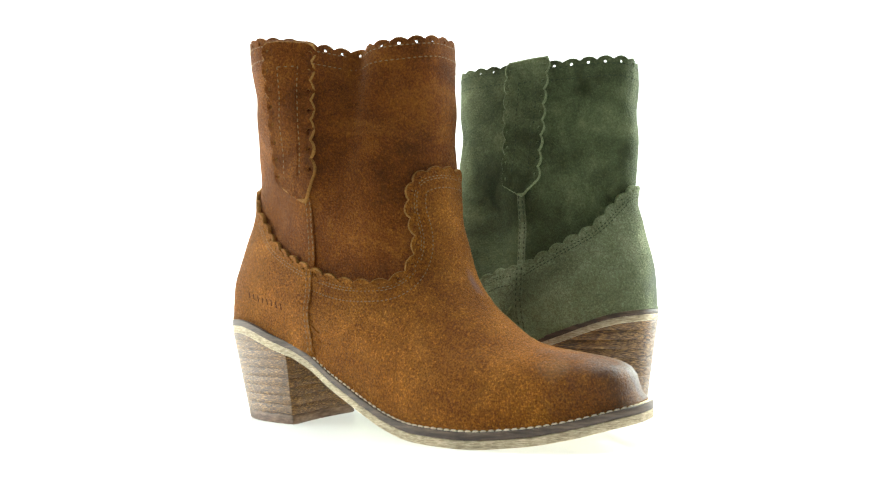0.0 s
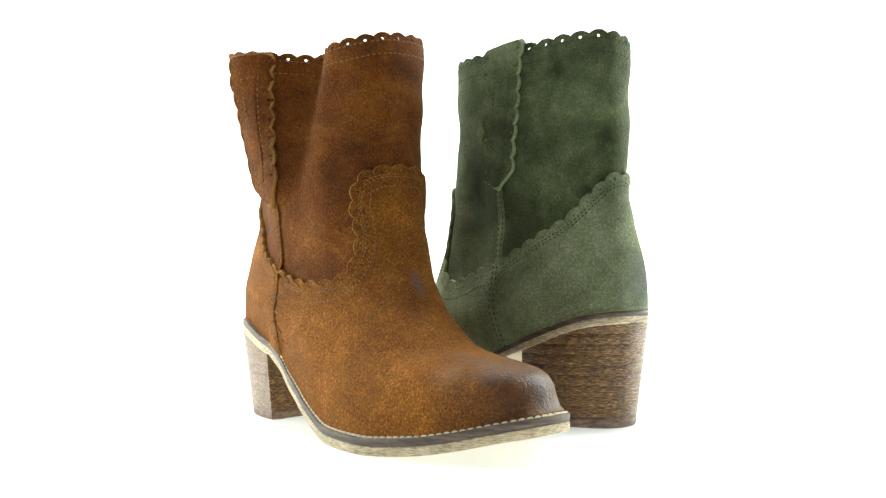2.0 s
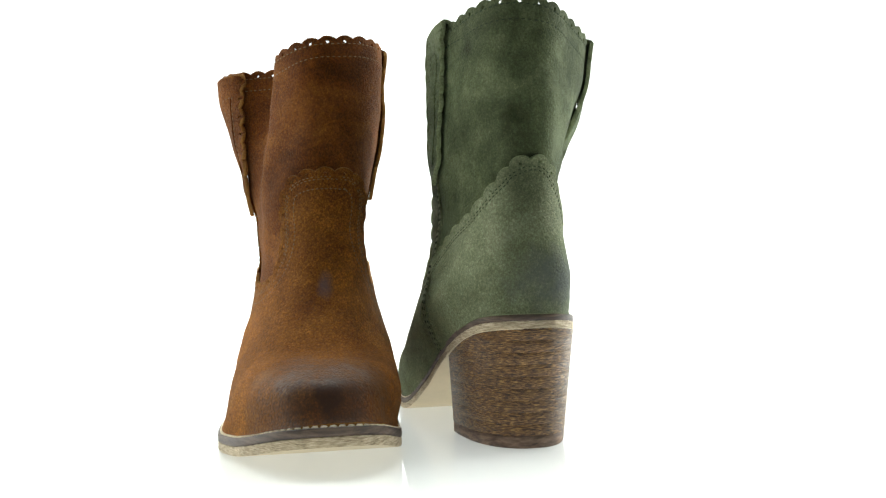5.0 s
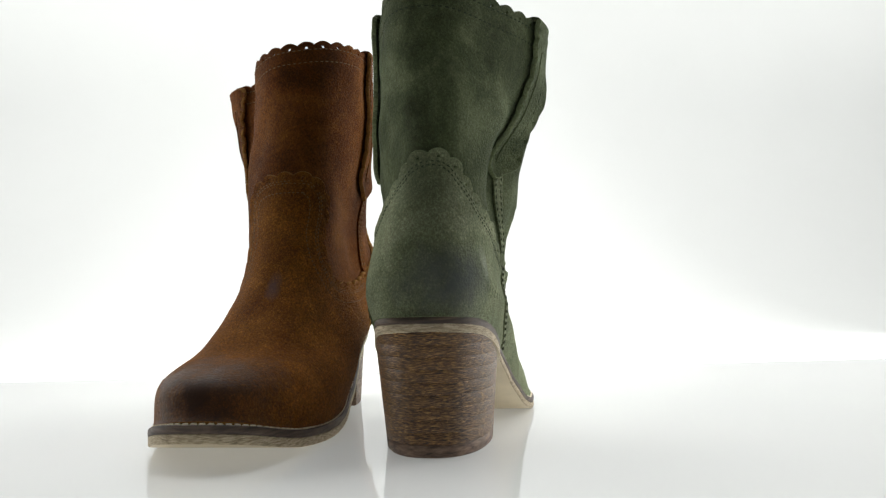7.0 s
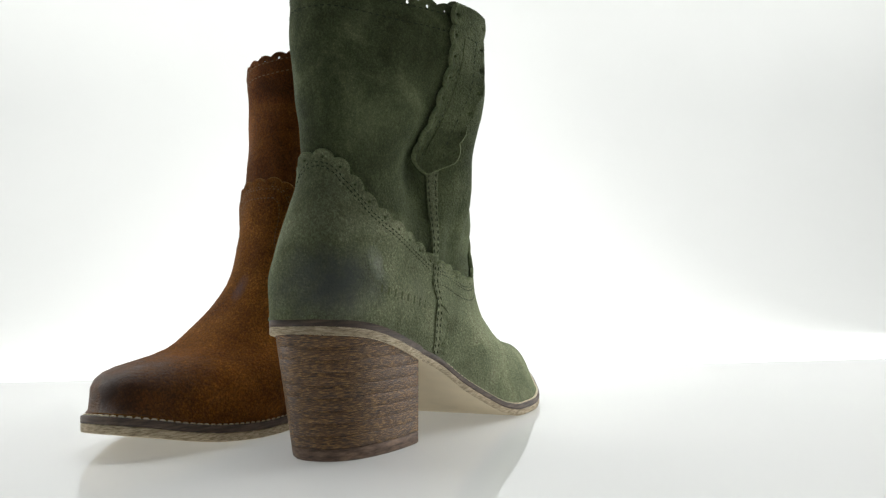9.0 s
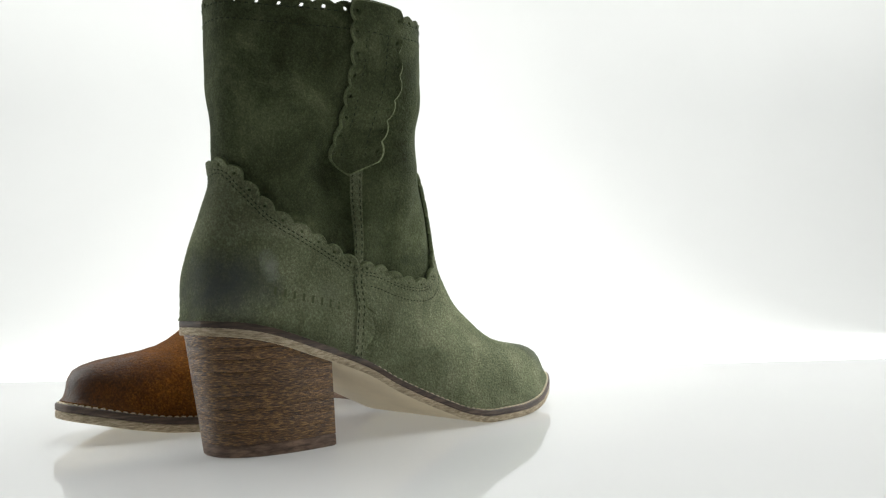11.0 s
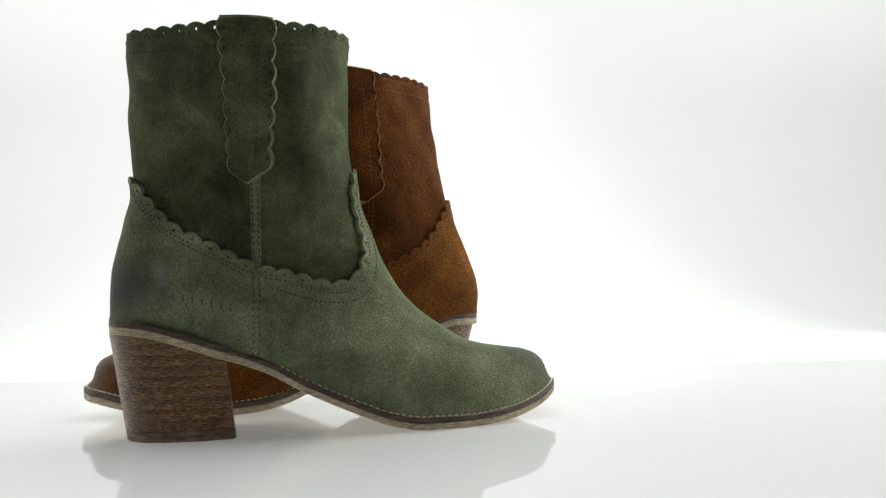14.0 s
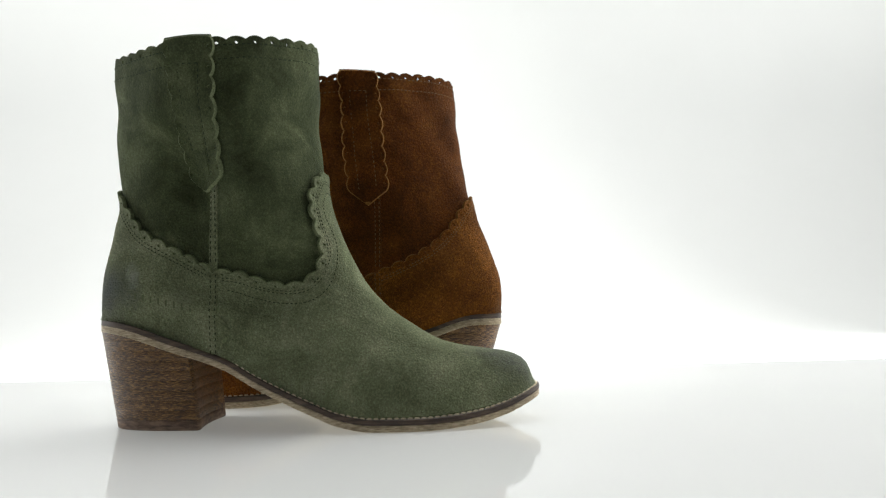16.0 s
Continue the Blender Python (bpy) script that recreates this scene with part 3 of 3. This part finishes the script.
        tab = sheet("pull_tab", last, loop, list(hf) + list(hr), 0.13, 0.34, suede_mat, boot, step=0.3, hole_r=0.1, edge_mat=edge_mat)
        c0, c1 = 0.27, 0.73
        rows = []
        for k in (c0, c1):
            rows.append([P(xt0 + (xt1 - xt0) * k, zt - 1.5, side), P(xb0 + (xb1 - xb0) * k, zb + 0.2, side)])
        rows.append([P(xt0 + (xt1 - xt0) * k, zt - 1.5, side) for k in (c0, c1)])
        stitches("stitching", last, rows, 0.345, thread, tab)
        k0, k1 = c0 + 0.05, c1 - 0.05
        quad = [P(xt0 + (xt1 - xt0) * k0, zt - 1.62, side), P(xt0 + (xt1 - xt0) * k1, zt - 1.62, side),
                P(xb0 + (xb1 - xb0) * k1, zb + 0.25, side), P(xb0 + (xb1 - xb0) * k0, zb + 0.25, side)]
        quad = np.concatenate([np.linspace(quad[i], quad[(i + 1) % 4], 14, endpoint=False) for i in range(4)])
        sheet("tab_lining", last, quad, [], 0.33, 0.4, suede_mat, tab, step=0.3)
        # the part folded over the rim to the inside
        fl = [P(xt0, zt, side), P(xt1, zt, side), P(xt1, zt - 2.0, side), P(xt0, zt - 2.0, side)]
        fl = np.concatenate([np.linspace(fl[i], fl[(i + 1) % 4], 10, endpoint=False) for i in range(4)])
        sheet("fold", last, fl, [], -0.36, -0.2, suede_mat, tab, step=0.4)
        ridge = np.array([np.array(P(xt0, zt, side)) * (1 - t) + np.array(P(xt1, zt, side)) * t for t in np.linspace(0, 1, 14)])
        rings = []
        for o, dz in ((-0.36, -0.03), (-0.33, 0.07), (-0.2, 0.14), (-0.05, 0.15), (0.2, 0.12), (0.32, 0.05), (0.35, -0.06), (0.1, -0.12), (-0.2, -0.12)):
            rings.append(last.at(ridge[:, 0], ridge[:, 1], np.full(len(ridge), o)) + (0, 0, dz))
        m = len(ridge)
        k = len(rings)
        f = [(j * m + i, j * m + i + 1, ((j + 1) % k) * m + i + 1, ((j + 1) % k) * m + i) for j in range(k) for i in range(m - 1)]
        f += [tuple(j * m for j in range(k)), tuple(j * m + m - 1 for j in range(k))]
        mesh_ob("ridge", np.concatenate(rings) * CM, f, suede_mat, tab)

    # ---- welt, outsole, heel
    R = lambda g, d: sole_ring(last, g, d)
    T = last.sole
    welt = ring_solid("welt", [R(0.0, -0.0), R(0.40, 0.0), R(0.46, 0.04), R(0.47, 0.2), R(0.46, T * 0.43), R(0.42, T * 0.46)], WELT, boot, "dark brown leather welt")
    n = 330
    p = outline(last, 0.27, n)
    keep = p[:, 0] > 6.5
    z = last.feather(p[:, 0]) + 0.02
    q = np.column_stack([p, z])
    idx = np.arange(n)[keep]
    # one run from the right waist round the toe to the left waist
    run = q[idx]
    d = np.concatenate([[0], np.cumsum(np.linalg.norm(np.diff(run, axis=0), axis=1))])
    t = np.arange(0, d[-1], 0.2)
    run = np.stack([np.interp(t, d, run[:, k]) for k in range(3)], 1)
    stitches("stitching", last, [(run, np.tile((0.0, 0, 1), (len(run), 1)))], 0, THREAD_CREAM, welt, "cream welt stitches", 0.33, 0.07, 0.085, world=True)
    outsole = ring_solid("outsole", [R(0.40, T * 0.455), R(0.45, T * 0.5), R(0.45, T * 0.9), R(0.4, T - 0.02)], CREPE, boot, "pale tan layered outsole edge", caps=True)
    ring_solid("sole_face", [R(0.36, T - 0.017), R(0.32, T)], SOLE, outsole, "smooth cream leather underside")
    layers = 9
    body = [heel_ring(last, k, 0.03) for k in np.linspace(0.11, 1.0, 6)]
    heel = fan_solid("heel", body, STACK, boot, "stacked brown leather block heel")
    ks = np.linspace(0.105, 1.0, layers + 1)
    for k0, k1 in zip(ks[:-1], ks[1:]):
        g = 0.0006
        rings = [heel_ring(last, k0 + g, 0.008), heel_ring(last, k0 + 4 * g, 0.0), heel_ring(last, k1 - 4 * g, 0.0), heel_ring(last, k1 - g, 0.008)]
        fan_solid("heel_layer", rings, STACK, heel)
    fan_solid("top_lift", [heel_ring(last, 0.0, 0.08), heel_ring(last, 0.012, 0.0), heel_ring(last, 0.095, 0.0), heel_ring(last, 0.102, 0.03)], LIFT, heel, "worn brown heel lift")
    return boot


# half widths to the left and to the right at the stations along the foot, by height
GREEN_LEFT = [(4.09, 3.57, 4.32, 3.77), (4.27, 4.11, 4.58, 3.74), (4.41, 4.53, 4.5, 3.66),
      (3.98, 4.19, 4.12, 3.76), (3.44, 3.79, 3.73, 4), (2.95, 3.48, 3.62, 4.25),
      (2.69, 3.63, 3.76, 4.48), (3.24, 3.56, 3.93, 4.53), (3.74, 3.37, 4.15, 4.5)]
GREEN_RIGHT = [(-2.84, -3.05, -4.77, -4.06), (-3.07, -3.2, -4.39, -3.65), (-3.16, -3.25, -3.73, -3.11),
      (-2.89, -2.92, -3.12, -2.96), (-2.53, -3.12, -3.5, -3.3), (-2.43, -3.47, -4.4, -3.9),
      (-2.7, -3.94, -4.88, -3.74), (-2.96, -4.81, -5.8, -4.41), (-3.66, -5.47, -5.85, -4.74)]
green_last = Last(0.745, (6.87, 6.66, 5.45, 4.37, 3.24, 1.68, 1.07, 0.76, 0.76, 0.98, 1.39, 2.13, 2.96),
    (25.96, 25.87, 25.7, 25.48, 25.0, 24.08, 22.6, 20.84, 19.93, 18.61, 16.67, 15.03, 13.95, 13.18, 12.67, 12.44, 12.27),
    (-1.27, -1.28, -1.25, -1.02, -0.59, -0.26, -0.53, -0.67, -0.83),
    GREEN_LEFT, GREEN_RIGHT, (-0.48, -1.53, 2.82, 3.33, 5.44, 4.69, 0.39), 0.1,
    [(8.3, 11.5, 0.9, 2.2, -0.5), (10.2, 11.8, 0.7, 1.8, -0.35), (9.0, 11.5, 1.4, 2.4, 0.45), (5.3, 14.8, 1.9, 3.0, -1.8)], 0.4)
BROWN_LEFT = [(3.45, 3.18, 3.99, 4.27), (3.83, 3.66, 4.42, 4.04), (4.11, 4.08, 4.37, 3.7),
      (3.88, 3.98, 3.86, 3.65), (3.55, 3.81, 3.45, 3.86), (3.15, 3.47, 3.4, 4.09),
      (3.03, 3.7, 3.97, 4.46), (2.9, 3.86, 4.58, 4.73), (2.88, 3.78, 4.89, 4.84)]
BROWN_RIGHT = [(-3.34, -3.64, -5.4, -4.47), (-3.51, -3.78, -5.19, -4.68), (-3.55, -3.89, -4.8, -4.68),
      (-3.34, -3.69, -3.99, -3.98), (-3, -3.57, -3.51, -3.14), (-2.72, -3.57, -3.85, -2.99),
      (-3.08, -4.41, -4.1, -2.98), (-4.03, -5.76, -3.78, -2.93), (-5.42, -6.68, -3.43, -3.37)]
brown_last = Last(0.885, (6.58, 6.58, 5.52, 4.53, 3.47, 2, 1.39, 1.01, 0.9, 1.12, 1.47, 1.96, 2.5),
    (26.68, 26.5, 26.31, 26.18, 25.66, 24.55, 23.03, 21.29, 20.42, 19.31, 17.64, 16.32, 15.64, 15.22, 14.99, 14.89, 14.84),
    (-1.79, -1.85, -1.78, -1.36, -0.68, -0.02, 0.51, 1.01, 1.34),
    BROWN_LEFT, BROWN_RIGHT, (-0.26, -2.02, 2.95, 3.1, 5.7, 5, -0.35), 0.16,
    [(9.9, 24.0, 1.2, 7.5, -1.8), (4.0, 12.5, 2.0, 2.0, -0.5), (9.0, 11.5, 1.6, 2.4, 0.4)], 2.1)

green_boot = build_boot(green_last, GREEN, GREEN_WORN_LIT, EDGE_GREEN, THREAD_GREEN, STAMP_GREEN,
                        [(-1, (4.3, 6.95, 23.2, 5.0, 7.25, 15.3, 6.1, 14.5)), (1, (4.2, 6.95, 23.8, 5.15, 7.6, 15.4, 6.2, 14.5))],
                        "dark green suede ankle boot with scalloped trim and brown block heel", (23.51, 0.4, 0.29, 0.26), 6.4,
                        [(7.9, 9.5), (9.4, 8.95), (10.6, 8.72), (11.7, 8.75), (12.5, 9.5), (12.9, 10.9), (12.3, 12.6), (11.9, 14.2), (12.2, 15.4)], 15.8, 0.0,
                        [(4.9, 10.45), (3.3, 11.3), (1.8, 12.1), (0.85, 13.3), (0.2, 14.3), (-0.15, 14.75)], 14.95, GREEN_WORN_LIT)
brown_boot = build_boot(brown_last, BROWN, BROWN_WORN_LIT, EDGE_BROWN, THREAD_TAN, STAMP_BROWN,
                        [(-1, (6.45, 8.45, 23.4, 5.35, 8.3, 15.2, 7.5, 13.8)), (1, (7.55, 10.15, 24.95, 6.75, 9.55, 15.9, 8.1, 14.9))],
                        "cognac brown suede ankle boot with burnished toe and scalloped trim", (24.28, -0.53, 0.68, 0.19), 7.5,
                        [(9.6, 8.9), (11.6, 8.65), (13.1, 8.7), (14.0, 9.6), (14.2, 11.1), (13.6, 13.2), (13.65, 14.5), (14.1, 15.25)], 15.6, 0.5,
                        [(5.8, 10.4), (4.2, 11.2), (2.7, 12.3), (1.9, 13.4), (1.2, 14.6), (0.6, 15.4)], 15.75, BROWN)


# ------------------------------------------------------------------ what moves
def motions():
    """Both boots ride round the turntable's axis."""
    for boot, x, y, heading in ((green_boot, 0.1651, -0.0532, 143.93), (brown_boot, -0.0855, -0.0030, -35.99)):
        rows = []
        for i in range(33):
            t = i * 0.5
            rows.append((t, pose(0, 0, 0, 0, 0, -TURN * t) @ pose(x, y, 0, 0, 0, heading)))
        walk(boot, rows)


motions()
